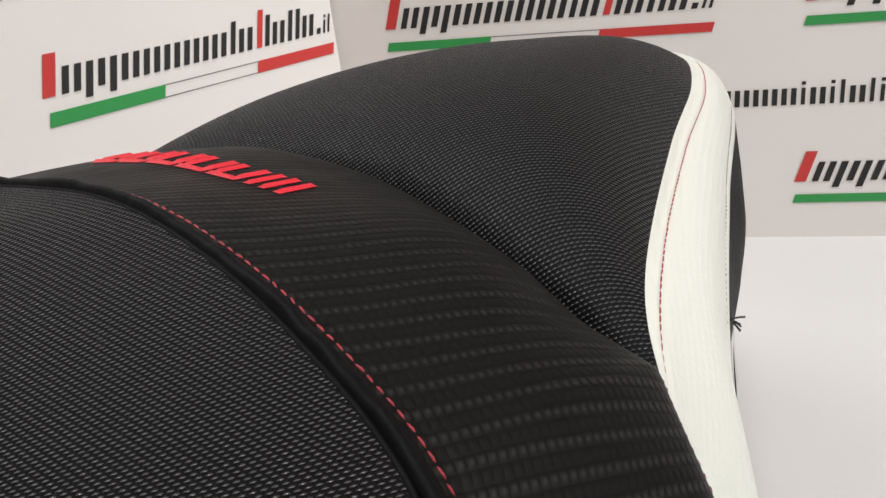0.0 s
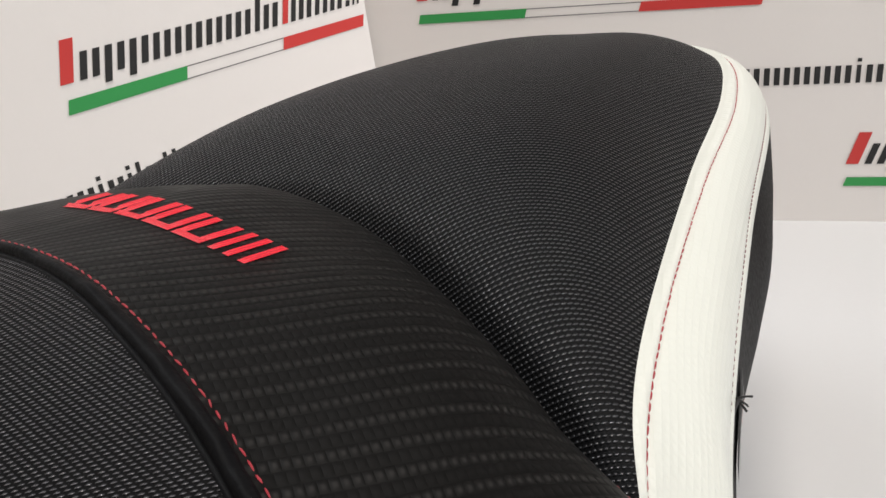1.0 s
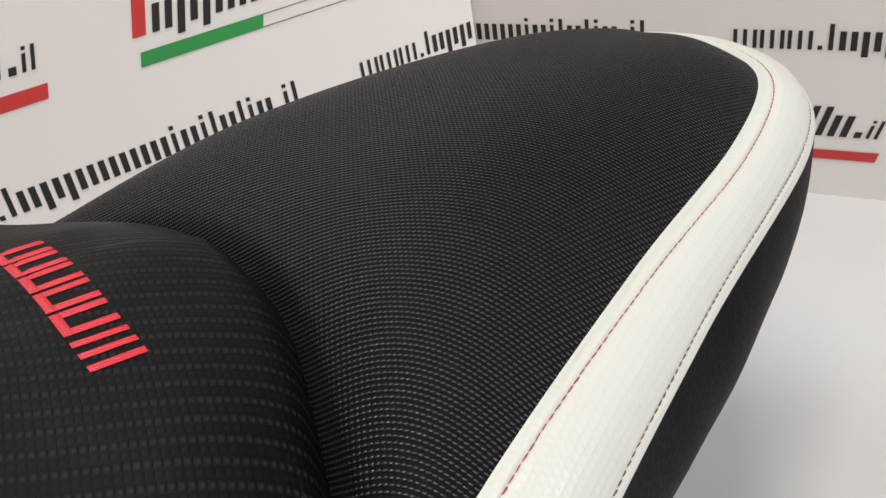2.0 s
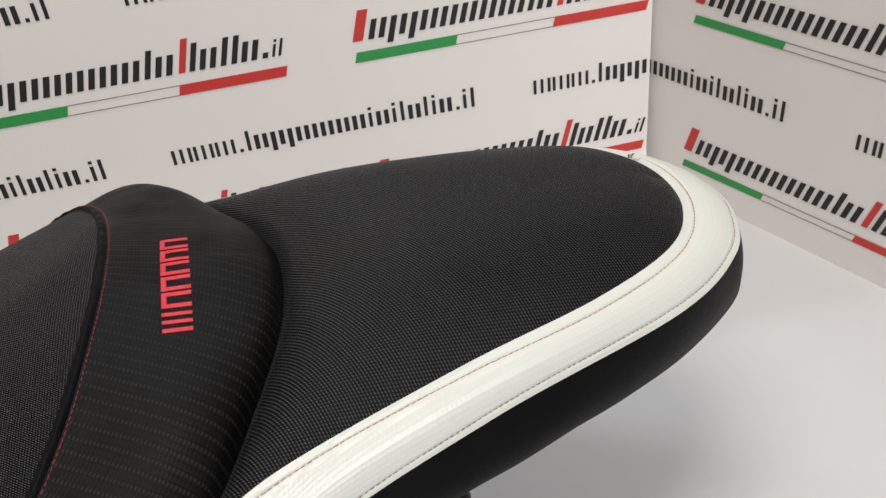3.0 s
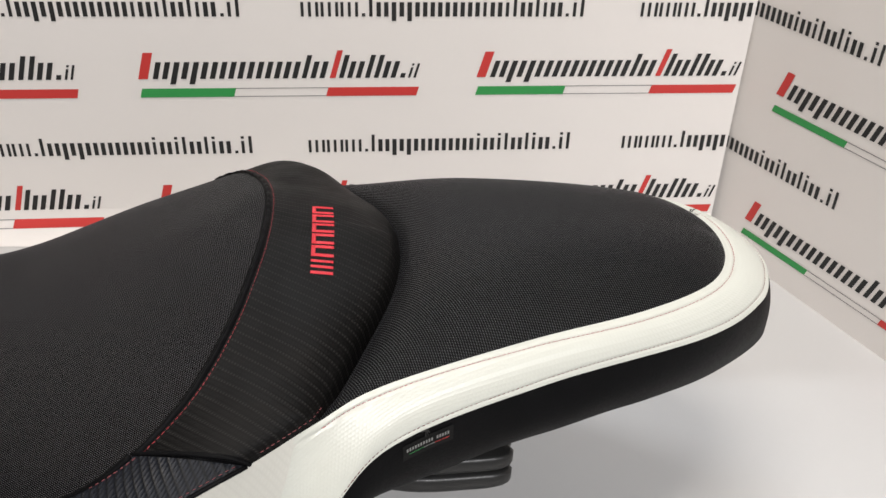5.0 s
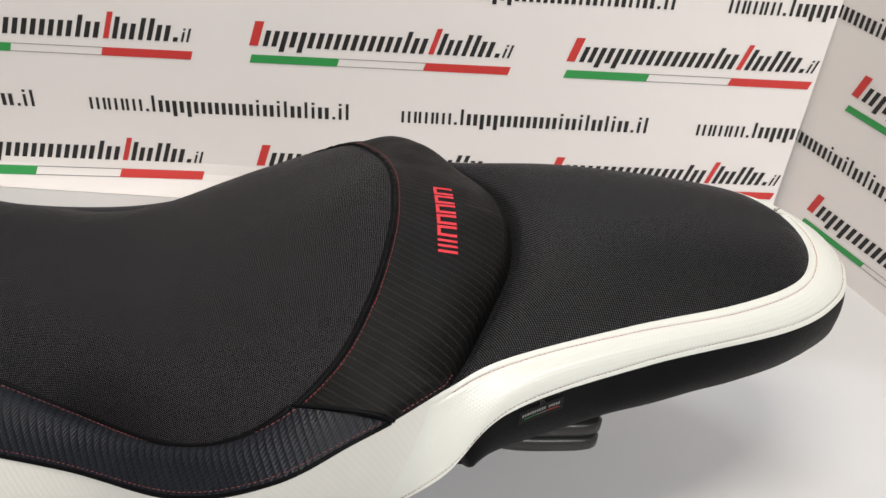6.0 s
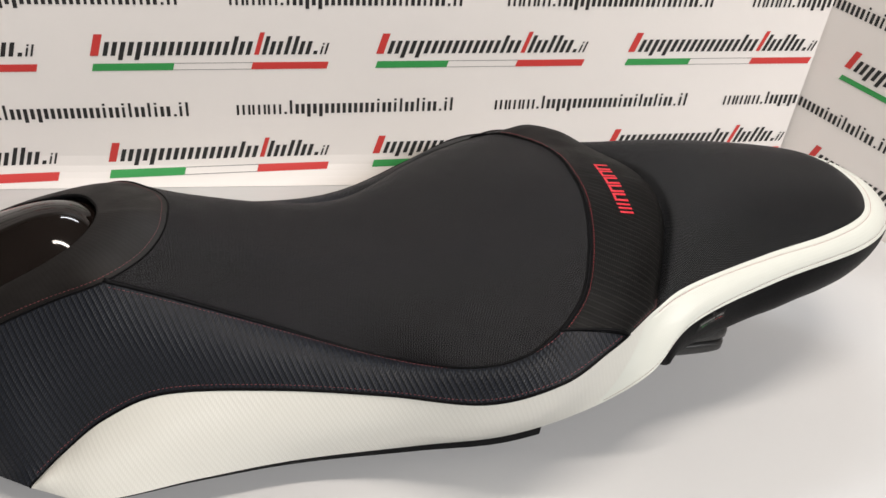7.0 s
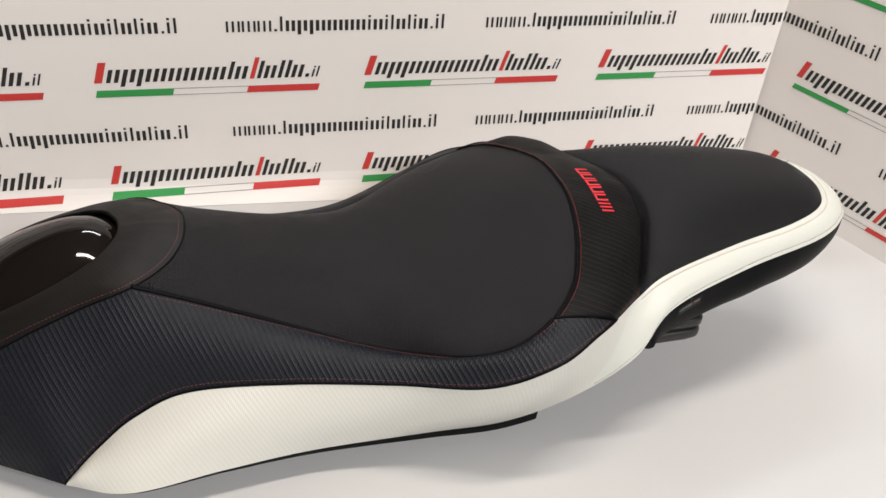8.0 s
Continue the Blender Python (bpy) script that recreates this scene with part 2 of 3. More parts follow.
def ceiling_lamp(at, wide, deep):
    lamp = new("ceiling_lamp")
    tagged(lamp, "slim white tube lamp fixed under the ceiling", "lamp", "tube lamps on the ceiling")
    bm = bmesh.new()
    box(bm, -wide / 2 - 0.02, wide / 2 + 0.02, -deep / 2 - 0.02, deep / 2 + 0.02, 0.0, 0.05, 0.006)
    part("housing", bm, STEEL, lamp)
    for y in (-deep / 4, deep / 4):
        bm = bmesh.new()
        r = bmesh.ops.create_cone(bm, cap_ends=True, segments=16, radius1=0.013, radius2=0.013, depth=wide)
        bmesh.ops.rotate(bm, verts=r["verts"], matrix=Matrix.Rotation(radians(90), 3, "Y"))
        bmesh.ops.translate(bm, verts=r["verts"], vec=(0, y, -0.013))
        part("tube", bm, TUBE, lamp)
    lamp.matrix_world = Matrix.Translation(at)


def table():
    desk = new("table")
    tagged(desk, "large white laminate work table with steel legs", "table")
    bm = bmesh.new()
    box(bm, -1.75, 0.62, -1.28, 0.10, -0.036, 0.0, 0.004)
    part("tabletop", bm, TABLE, desk, "white laminate tabletop", False)
    for x in (-1.68, 0.55):
        for y in (-1.21, 0.03):
            bm = bmesh.new()
            box(bm, x - 0.03, x + 0.03, y - 0.03, y + 0.03, -0.76, -0.036, 0.004)
            part("leg", bm, STEEL, desk, "", False)


room()
for lamp_name, lamp_at, lamp_w, lamp_d, lamp_e, lamp_c in LAMPS:
    ceiling_lamp((lamp_at[0], lamp_at[1], 1.90), lamp_w, lamp_d)
table()

# ---------------------------------------------------------------- printed display boards
THIRD = 0.0842          # a third of the tricolour stripe
def quad(bm, pts):
    bm.faces.new([bm.verts.new(p) for p in pts])


def print_quads(bm, x, y, w, h, slant, place, base=None):
    """A bar that leans by slant from the line it stands on."""
    base = y if base is None else base
    quad(bm, [place(px + slant * (py - base), py) for px, py in ((x, y), (x + w, y), (x + w, y + h), (x, y + h))])


def sign_bars(bm, sign, x, y, w, xh, stroke, slant, place):
    """Plain bars that stand for one printed sign: one, two or three strokes, or a dot."""
    bar = lambda a, low, wide, high: print_quads(bm, x + a, y + low, wide, high, slant, place, y)
    if sign == ".":
        bar(w * 0.2, 0, stroke, stroke)
    elif sign == "i":
        bar(w * 0.15, 0, stroke, xh)
        bar(w * 0.15, xh * 1.18, stroke, xh * 0.2)
    elif sign == "l":
        bar(w * 0.15, 0, stroke, xh * 1.38)
    elif sign == "m":
        gap = (w * 0.9 - stroke) / 2
        for k in range(3):
            bar(k * gap, 0, stroke * 0.9, xh)
    else:
        drop = xh * 0.32 if sign == "p" else 0.0
        wide = w * 0.29
        bar(w * 0.04, -drop, wide, xh + drop)
        bar(w * 0.54, 0, wide, xh)


def bar_row(text, x, y, length, xh, stroke, slant, place, bm):
    wide = {"i": 0.52, "l": 0.52, ".": 0.5, "m": 1.3, "o": 1.0, "p": 1.04}
    k = length / sum(wide[s] for s in text)
    for s in text:
        sign_bars(bm, s, x, y, wide[s] * k, xh, stroke, slant, place)
        x += wide[s] * k


def clip_board(bm, ends):
    """Cut away what would reach past the two ends of the board."""
    for co, normal in ends:
        geom = bm.verts[:] + bm.edges[:] + bm.faces[:]
        bmesh.ops.bisect_plane(bm, geom=geom, plane_co=co, plane_no=normal, clear_outer=True)


def logo(board, x, y, place, ends, h):
    """One printed mark: slanted block signs over a green, white and red stripe."""
    slant = 0.30

    def piece(name, mat, draw, label=""):
        bm = bmesh.new()
        draw(bm)
        clip_board(bm, ends)
        if bm.faces:
            part(name, bm, mat, board, label, False)
        else:
            bm.free()

    base = y + 0.0175
    piece("green_stripe", INK_GREEN, lambda bm: print_quads(bm, x, y, THIRD, h, slant, place), "green printed stripe")
    piece("red_stripe", INK_RED, lambda bm: print_quads(bm, x + 2 * THIRD, y, THIRD, h, slant, place), "red printed stripe")

    def outline(bm):
        for py in (0.0, h - 0.0007):
            print_quads(bm, x + THIRD, y + py, THIRD, 0.0007, slant, place, y)
    piece("stripe_outline", INK_GREY, outline)

    def reds(bm):
        print_quads(bm, x + 0.0005, base, 0.0085, 0.0245, slant, place)
        print_quads(bm, x + 0.1725, base, 0.0052, 0.0262, slant, place)
    piece("red_bars", INK_RED, reds, "two tall red printed bars")

    def blacks(bm):
        bar_row("oppooooolo", x + 0.0125, base, 0.158, 0.0158, 0.0044, slant, place, bm)
        bar_row("lollo.", x + 0.1795, base, 0.064, 0.0158, 0.0044, slant, place, bm)
        bar_row("il", x + 0.2440, base, 0.0100, 0.0098, 0.0022, slant, place, bm)
    piece("black_bars", INK_BLACK, blacks, "row of slanted black printed bars")


def web_line(board, x, y, place, ends):
    bm = bmesh.new()
    bar_row("mmm.loppooooioilolio.il", x, y, 0.258, 0.0128, 0.0029, 0.0, place, bm)
    clip_board(bm, ends)
    if bm.faces:
        part("line_of_bars", bm, INK_BLACK, board, "row of upright black printed bars", False)
    else:
        bm.free()


def display_board(name, label, foot, heading, lean, lo, hi, slope, high, flare, prints):
    """A printed board that stands on the table; slope: how far its last end slants, flare: how far its foot bends forward.
    prints: pitch, heights of the first mark and line, step from row to row, where they begin, tilt, height of the stripe."""
    board = new(name)
    tagged(board, label, "display board", kind="structure")
    thick = 0.006
    along = Vector((math.cos(heading), math.sin(heading), 0.0))
    flat = along.cross(Vector((0, 0, 1)))
    up = Vector((0, 0, math.cos(lean))) - flat * math.sin(lean)
    out = along.cross(up)

    def at(a, b, d=0.0):
        return foot + along * a + up * b + out * (d + flare * max(0.0, 1 - b / 0.034) ** 2)
    rises = [0.0, 0.004, 0.009, 0.015, 0.022, 0.034, 0.2, high]
    n = 12
    sheets = []
    bm = bmesh.new()
    for d in (0.0, -thick):
        sheets.append([[bm.verts.new(at(lo + (hi + slope * b - lo) * k / n, b, d)) for k in range(n + 1)] for b in rises])
    front, back = sheets
    m = len(rises)
    for i in range(m - 1):
        for k in range(n):
            bm.faces.new((front[i][k], front[i][k + 1], front[i + 1][k + 1], front[i + 1][k]))
            bm.faces.new((back[i][k], back[i + 1][k], back[i + 1][k + 1], back[i][k + 1]))
        for k in (0, n):
            bm.faces.new((front[i][k], front[i + 1][k], back[i + 1][k], back[i][k]))
    for i in (0, m - 1):
        for k in range(n):
            bm.faces.new((front[i][k], front[i][k + 1], back[i][k + 1], back[i][k]))
    bmesh.ops.recalc_face_normals(bm, faces=bm.faces[:])
    part("panel", bm, BOARD, board, "white printed display panel", False)
    pitch, mark, line, step, mark_x, line_x, tilt, stripe = prints
    place = lambda a, b: at(a - tilt * b, b + tilt * a, 0.0006)
    ends = ((at(lo + 0.001, 0), -along), (at(hi - 0.001, 0), (along - up * slope).normalized()))
    for i in range(3):
        for k in range(-6, 5):
            x = mark_x + k * pitch
            if x + 0.27 > lo and x < hi:
                logo(board, x, mark + i * step, place, ends, stripe)
            x = line_x + k * pitch
            if x + 0.27 > lo and x < hi:
                web_line(board, x, line + i * step, place, ends)


display_board("board_north", "white display board printed with slanted black, red and green marks", Vector((0.026, 0.0187, 0.0)),
              -0.0077, 0.0409, -1.62, -0.0185, -0.028, 0.42, 0.016, (0.3085, 0.0373, 0.1118, 0.1316, -0.2765, -0.1269, 0.0318, 0.0085))
display_board("board_east", "white display board set at the corner with slanted printed marks", Vector((0.0282, 0.0, 0.0)),
              -1.1751, -0.051, -0.06, 1.05, 0.0, 0.42, 0.0, (0.3166, 0.0279, 0.1069, 0.1376, 0.0077, -0.1535, 0.0043, 0.0070))

# ---------------------------------------------------------------- the motorcycle seat
MID = -0.272            # the seat's middle plane
SEAT_STANDS = Matrix.Translation((-0.0001, 0.0004, 0.0065)) @ Matrix.Rotation(radians(3.511), 4, Vector((-0.9454, -0.3260, 0.0)))


def catmull(points, n):
    p = [Vector(q) for q in points]
    p = [2 * p[0] - p[1]] + p + [2 * p[-1] - p[-2]]
    out = []
    m = len(p) - 3
    for k in range(n + 1):
        s = k / n * m
        i = min(int(s), m - 1)
        f = s - i
        a, b, c, d = p[i:i + 4]
        out.append(0.5 * (2 * b + (c - a) * f + (2 * a - 5 * b + 4 * c - d) * f * f + (3 * b - a - 3 * c + d) * f ** 3))
    return out


def resample(line, n):
    run = [0.0]
    for a, b in zip(line, line[1:]):
        run.append(run[-1] + (b - a).length)
    out, j = [], 0
    for k in range(n + 1):
        s = run[-1] * k / n
        while j < len(run) - 2 and run[j + 1] < s:
            j += 1
        f = (s - run[j]) / max(run[j + 1] - run[j], 1e-9)
        out.append(line[j].lerp(line[j + 1], min(max(f, 0), 1)))
    return out


def rail(points, closes=False, n=400):
    """A smooth line of (along, half width, height), evenly spaced; closes: it meets its mirror image on the middle plane."""
    if closes:
        full = list(points) + [(x, -h, z) for x, h, z in reversed(points[:-1])]
        line = catmull(full, 2 * n)[:n + 1]
    else:
        line = catmull(points, n)
    return resample(line, n)


def cut(line, x, after=0.0):
    """The index at which a rail first passes x."""
    for k, p in enumerate(line):
        if k >= after * len(line) and p.x >= x:
            return k
    return len(line) - 1


def side(p, near=True):
    """A point of one half; the far half sags a little behind the insert."""
    if near:
        return Vector((p.x, MID - p.y, p.z))
    sag = 0.0075 * math.exp(-((p.x + 0.785) / 0.068) ** 2) * min(1.0, max(0.0, p.y / 0.06))
    return Vector((p.x, MID + p.y, p.z - sag))


# seams of one half of the seat, as (along, half width, height)
SEAM_A = rail([(-0.821, 0.076, 0.151), (-0.765, 0.081, 0.131), (-0.697, 0.090, 0.106), (-0.619, 0.112, 0.087), (-0.548, 0.155, 0.104),
               (-0.500, 0.163, 0.124), (-0.461, 0.139, 0.150), (-0.440, 0.096, 0.167), (-0.428, 0.045, 0.181), (-0.425, 0.0, 0.184)], True)
SEAM_B = rail([(-0.885, 0.151, 0.012), (-0.858, 0.132, 0.030), (-0.827, 0.123, 0.052), (-0.781, 0.121, 0.071), (-0.696, 0.132, 0.076),
               (-0.613, 0.152, 0.080), (-0.540, 0.184, 0.094), (-0.485, 0.192, 0.117), (-0.445, 0.176, 0.131), (-0.420, 0.160, 0.134),
               (-0.390, 0.139, 0.139), (-0.355, 0.122, 0.148), (-0.273, 0.098, 0.157), (-0.203, 0.080, 0.162), (-0.157, 0.060, 0.166),
               (-0.135, 0.032, 0.167), (-0.129, 0.0, 0.168)], True)
EDGE_G = rail([(-0.885, 0.151, 0.0115), (-0.834, 0.170, 0.012), (-0.759, 0.161, 0.014), (-0.682, 0.152, 0.014), (-0.582, 0.149, 0.013),
               (-0.505, 0.149, 0.014), (-0.440, 0.150, 0.036), (-0.392, 0.159, 0.084), (-0.352, 0.140, 0.121), (-0.265, 0.113, 0.137),
               (-0.162, 0.083, 0.144), (-0.117, 0.055, 0.149), (-0.100, 0.026, 0.152), (-0.096, 0.0, 0.153)], True)
EDGE_K = rail([(-0.385, 0.154, 0.089), (-0.364, 0.127, 0.071), (-0.328, 0.109, 0.068), (-0.285, 0.106, 0.086), (-0.250, 0.103, 0.096), (-0.220, 0.094, 0.099),
               (-0.189, 0.083, 0.099), (-0.146, 0.063, 0.098), (-0.106, 0.038, 0.100), (-0.087, 0.018, 0.101), (-0.083, 0.0, 0.101)], True)
FOLD_Q = rail([(-0.390, 0.139, 0.139), (-0.366, 0.090, 0.150), (-0.346, 0.044, 0.162), (-0.340, 0.0, 0.166)], True)
SEAM_D = rail([(-1.060, 0.050, 0.030), (-1.010, 0.078, 0.060), (-0.960, 0.086, 0.088), (-0.905, 0.083, 0.116), (-0.860, 0.080, 0.136), (-0.821, 0.077, 0.150),
               (-0.794, 0.056, 0.155), (-0.780, 0.028, 0.1585), (-0.777, 0.0, 0.1597)], True)
RIDGE = rail([(-0.777, 0, 0.1597), (-0.740, 0, 0.149), (-0.690, 0, 0.1355), (-0.650, 0, 0.129), (-0.600, 0, 0.130), (-0.550, 0, 0.145),
              (-0.500, 0, 0.163), (-0.455, 0, 0.180), (-0.425, 0, 0.184)])
CREST = rail([(-0.340, 0, 0.168), (-0.310, 0, 0.180), (-0.260, 0, 0.186), (-0.200, 0, 0.184), (-0.152, 0, 0.177), (-0.129, 0, 0.168)])
FRONT_G = rail([(-1.060, 0.070, 0.012), (-1.000, 0.085, 0.012), (-0.941, 0.118, 0.012), (-0.910, 0.136, 0.012), (-0.885, 0.151, 0.012)])


def skirt_swell(f):
    """How far the skirt swells, less round the tail."""
    return 0.008 - 0.005 * min(1.0, max(0.0, (f - 0.35) / 0.4))


def groove(k, n):
    """Depth of the crease along the fold, none where it ends at the seam."""
    return 0.0055 * min(1.0, 6 * k / n)


def flat_cloth(p):
    """Map of a side panel, as if cut from straight cloth."""
    return p.x, 0.5 * abs(p.y - MID) - 0.85 * p.z


def top_cloth(spine, shear=0.35, fall=0.0):
    """Map of a cushion's cover, as if cut from straight cloth along the spine."""
    xs, run = [spine[0].x], [0.0]
    for a, b in zip(spine[::4], spine[4::4]):
        xs.append(b.x)
        run.append(run[-1] + (b - a).length)
    tops = [spine[0].z] + [b.z for b in spine[4::4]]
    tops = [tops[0]] + tops + [tops[-1]]
    xs, run = [xs[0] - 0.2] + xs + [xs[-1] + 0.2], [-0.22] + run + [run[-1] + 0.22]

    def unroll(p):
        drop = max(0.0, float(numpy.interp(p.x, xs, tops)) - p.z) * fall
        return float(numpy.interp(p.x, xs, run)) - shear * p.z, (p.y - MID) * 1.06 + math.copysign(drop, p.y - MID)
    return unroll


def grid_mesh(rows, flip=False, unroll=None):
    """A sheet from rows of points, with its own lengths as map coordinates in metres."""
    bm = bmesh.new()
    uvl = bm.loops.layers.uv.new("UVMap")
    nv = len(rows[0])
    mid = nv // 2
    us = [0.0]
    for a, b in zip(rows, rows[1:]):
        us.append(us[-1] + (b[mid] - a[mid]).length)
    vs = []
    for r in rows:
        run = [0.0]
        for a, b in zip(r, r[1:]):
            run.append(run[-1] + (b - a).length)
        vs.append([x - run[mid] for x in run])
    grid = [[bm.verts.new(p) for p in r] for r in rows]
    for i in range(len(rows) - 1):
        for j in range(nv - 1):
            ring = [(i, j), (i + 1, j), (i + 1, j + 1), (i, j + 1)]
            if flip:
                ring.reverse()
            try:
                f = bm.faces.new([grid[a][b] for a, b in ring])
            except ValueError:
                continue
            for loop, (a, b) in zip(f.loops, ring):
                loop[uvl].uv = unroll(rows[a][b]) if unroll else (us[a], vs[a][b])
    bmesh.ops.remove_doubles(bm, verts=bm.verts[:], dist=0.00002)
    return bm


def top_sheet(spine, edge, nu, nv, power, start=None, crease=0.0):
    """A crowned sheet over both halves, from a spine on the middle plane down to the edge on each side."""
    c, e = resample(spine, nu), resample(edge, nu)
    rows = []
    for k in range(nu + 1):
        row = []
        for j in range(-nv, nv + 1):
            a = abs(j) / nv
            p = Vector((c[k].x + (e[k].x - c[k].x) * a ** 1.8, e[k].y * a, e[k].z + (c[k].z - e[k].z) * (1 - a ** power)))
            if start is not None and k < 0.3 * nu:
                first = Vector((c[0].x + (e[0].x - c[0].x) * a ** 1.8, e[0].y * a, e[0].z + (c[0].z - e[0].z) * (1 - a ** power)))
                want = start[int(round((1 - a) * (len(start) - 1)))]
                p += (want - first) * (1 - k / (0.3 * nu)) ** 2
                p.z -= crease * groove(1 - a, 1) * math.exp(-(k / 2.0) ** 2)
            p = side(p, j < 0)
            row.append(p)
        rows.append(row)
    return rows


def side_sheet(inner, outer, nu, nv, bulge, skew=1.0, near=True, lip=0.0, pack=1.0, roll=0.0):
    """A sheet between two rails of one half, swelling outwards."""
    a, b = resample(inner, nu), resample(outer, nu)
    rows = []
    for k in range(nu + 1):
        rim = lip(k / nu) if callable(lip) else lip
        chord = b[k] - a[k]
        span = max(2, nu // 16)
        k0, k1 = max(k - span, 0), min(k + span, nu)
        run = (a[k1] + b[k1]) - (a[k0] + b[k0])
        nrm = run.cross(chord)
        if nrm.length < 1e-9:
            nrm = Vector((0, 0.7, 0.7))
        if a[-1].y < 1e-4 and b[-1].y < 1e-4:
            # both halves meet squarely on the middle plane
            nrm.y *= min(1.0, (nu - k) / (2 * span))
        nrm.normalize()
        if nrm.y * 0.6 + nrm.z < 0:
            nrm = -nrm
        amount = bulge(k / nu) if callable(bulge) else bulge
        amount = min(amount, chord.length * 0.35)
        bend = skew(k / nu) if callable(skew) else skew
        row = []
        for j in range(nv + 1):
            f = (j / nv) ** pack
            up = amount * math.sin(math.pi * f ** bend)
            if rim:
                # a folded edge that stands up from the seam, a little puckered by its stitches
                d = f * chord.length
                pucker = 1 + 0.12 * math.sin(k * 2.1) * math.exp(-((d - 0.003) / 0.002) ** 2)
                up += rim * pucker * (1 - math.exp(-(d / 0.0016) ** 2)) * (1 - 0.35 * math.exp(-((d - 0.0065) / 0.0012) ** 2)) * (1 - f)
            if roll:
                # the outer edge turns down steeply into the crease
                deep = roll * (0.8 + 0.2 * min(1.0, max(0.0, (k / nu - 0.3) / 0.12)))
                up += deep * f * (1 - math.exp(-((1 - f) * chord.length / 0.005) ** 1.5))
            row.append(side(a[k] + chord * f + nrm * up, near))
        rows.append(row)
    return rows


def relax(rows, times):
    """Even out a sheet lengthwise, its four edges held."""
    for _ in range(times):
        old = [list(r) for r in rows]
        for k in range(1, len(rows) - 1):
            for j in range(1, len(rows[0]) - 1):
                rows[k][j] = old[k][j] * 0.5 + (old[k - 1][j] + old[k + 1][j]) * 0.25
    return rows


def tube(bm, line, radius, n=6, closed_ends=True, taper=0):
    """A round cord along a line of points."""
    rings = []
    for k, p in enumerate(line):
        t = (line[min(k + 1, len(line) - 1)] - line[max(k - 1, 0)]).normalized()
        u = t.cross(Vector((0, 0, 1)))
        u = u.normalized() if u.length > 1e-6 else Vector((1, 0, 0))
        w = t.cross(u)
        thick = radius * (0.15 + 0.85 * min(1.0, k / taper)) if taper else radius
        rings.append([bm.verts.new(p + (u * math.cos(2 * math.pi * i / n) + w * math.sin(2 * math.pi * i / n)) * thick) for i in range(n)])
    for r, s in zip(rings, rings[1:]):
        for i in range(n):
            bm.faces.new((r[i], r[(i + 1) % n], s[(i + 1) % n], s[i]))
    if closed_ends:
        bm.faces.new(list(reversed(rings[0])))
        bm.faces.new(rings[-1])


def stitch(bm, a, b, up, width, height):
    """One thread stitch from a to b, rounded on top."""
    t = (b - a).normalized()
    w = t.cross(up).normalized()
    pts = []
    for f, k in ((0.0, 0.35), (0.25, 1.0), (0.75, 1.0), (1.0, 0.35)):
        c = a.lerp(b, f)
        pts.append([bm.verts.new(c - w * width * k - up * 0.0005), bm.verts.new(c - w * width * 0.5 * k + up * height * k),
                    bm.verts.new(c + w * width * 0.5 * k + up * height * k), bm.verts.new(c + w * width * k - up * 0.0005)])
    for r, s in zip(pts, pts[1:]):
        for i in range(3):
            bm.faces.new((r[i], r[i + 1], s[i + 1], s[i]))
    bm.faces.new(list(reversed(pts[0])))
    bm.faces.new(pts[-1])


def resample2(loop):
    """A closed outline with softened corners."""
    p = [Vector((x, h, 0)) for x, h in loop]
    n = len(p)
    out = []
    for i in range(n):
        a, b, c, d = p[i - 1], p[i], p[(i + 1) % n], p[(i + 2) % n]
        for f in (0.0, 0.34, 0.67):
            q = 0.5 * (2 * b + (c - a) * f + (2 * a - 5 * b + 4 * c - d) * f * f + (3 * b - a - 3 * c + d) * f ** 3)
            out.append((q.x, q.y))
    return out


KNOT_X = -0.334
# shares of the mark's length and of its height
EMBROIDERY_BARS = [[(0.00, 0.032, 0.0, 1.0)], [(0.07, 0.102, 0.0, 1.0)], [(0.14, 0.172, 0.0, 1.0)]] + [
    [(0.212 + 0.158 * k, 0.352 + 0.158 * k, 0.0, 0.18), (0.212 + 0.158 * k, 0.248 + 0.158 * k, 0.18, 1.0), (0.316 + 0.158 * k, 0.352 + 0.158 * k, 0.18, 1.0)]
    for k in range(5)]


class Skin:
    """A sheet's surface, to lay small things on."""

    def __init__(self, rows, flip=False):
        bm = grid_mesh(rows, flip)
        bmesh.ops.triangulate(bm, faces=bm.faces[:])
        bm.normal_update()
        self.tree = BVHTree.FromBMesh(bm)
        bm.free()

    def near(self, p):
        at, nrm, _, _ = self.tree.find_nearest(p)
        return at, nrm


def inset_line(rows, dist, from_end=False):
    """The line along a sheet that keeps a distance from its first or last edge."""
    out = []
    for r in rows:
        q = list(reversed(r)) if from_end else r
        left = dist
        p = q[0]
        for a, b in zip(q, q[1:]):
            d = (b - a).length
            if d >= left:
                p = a.lerp(b, left / max(d, 1e-9))
                break
            left -= d
            p = b
        out.append(p)
    return out


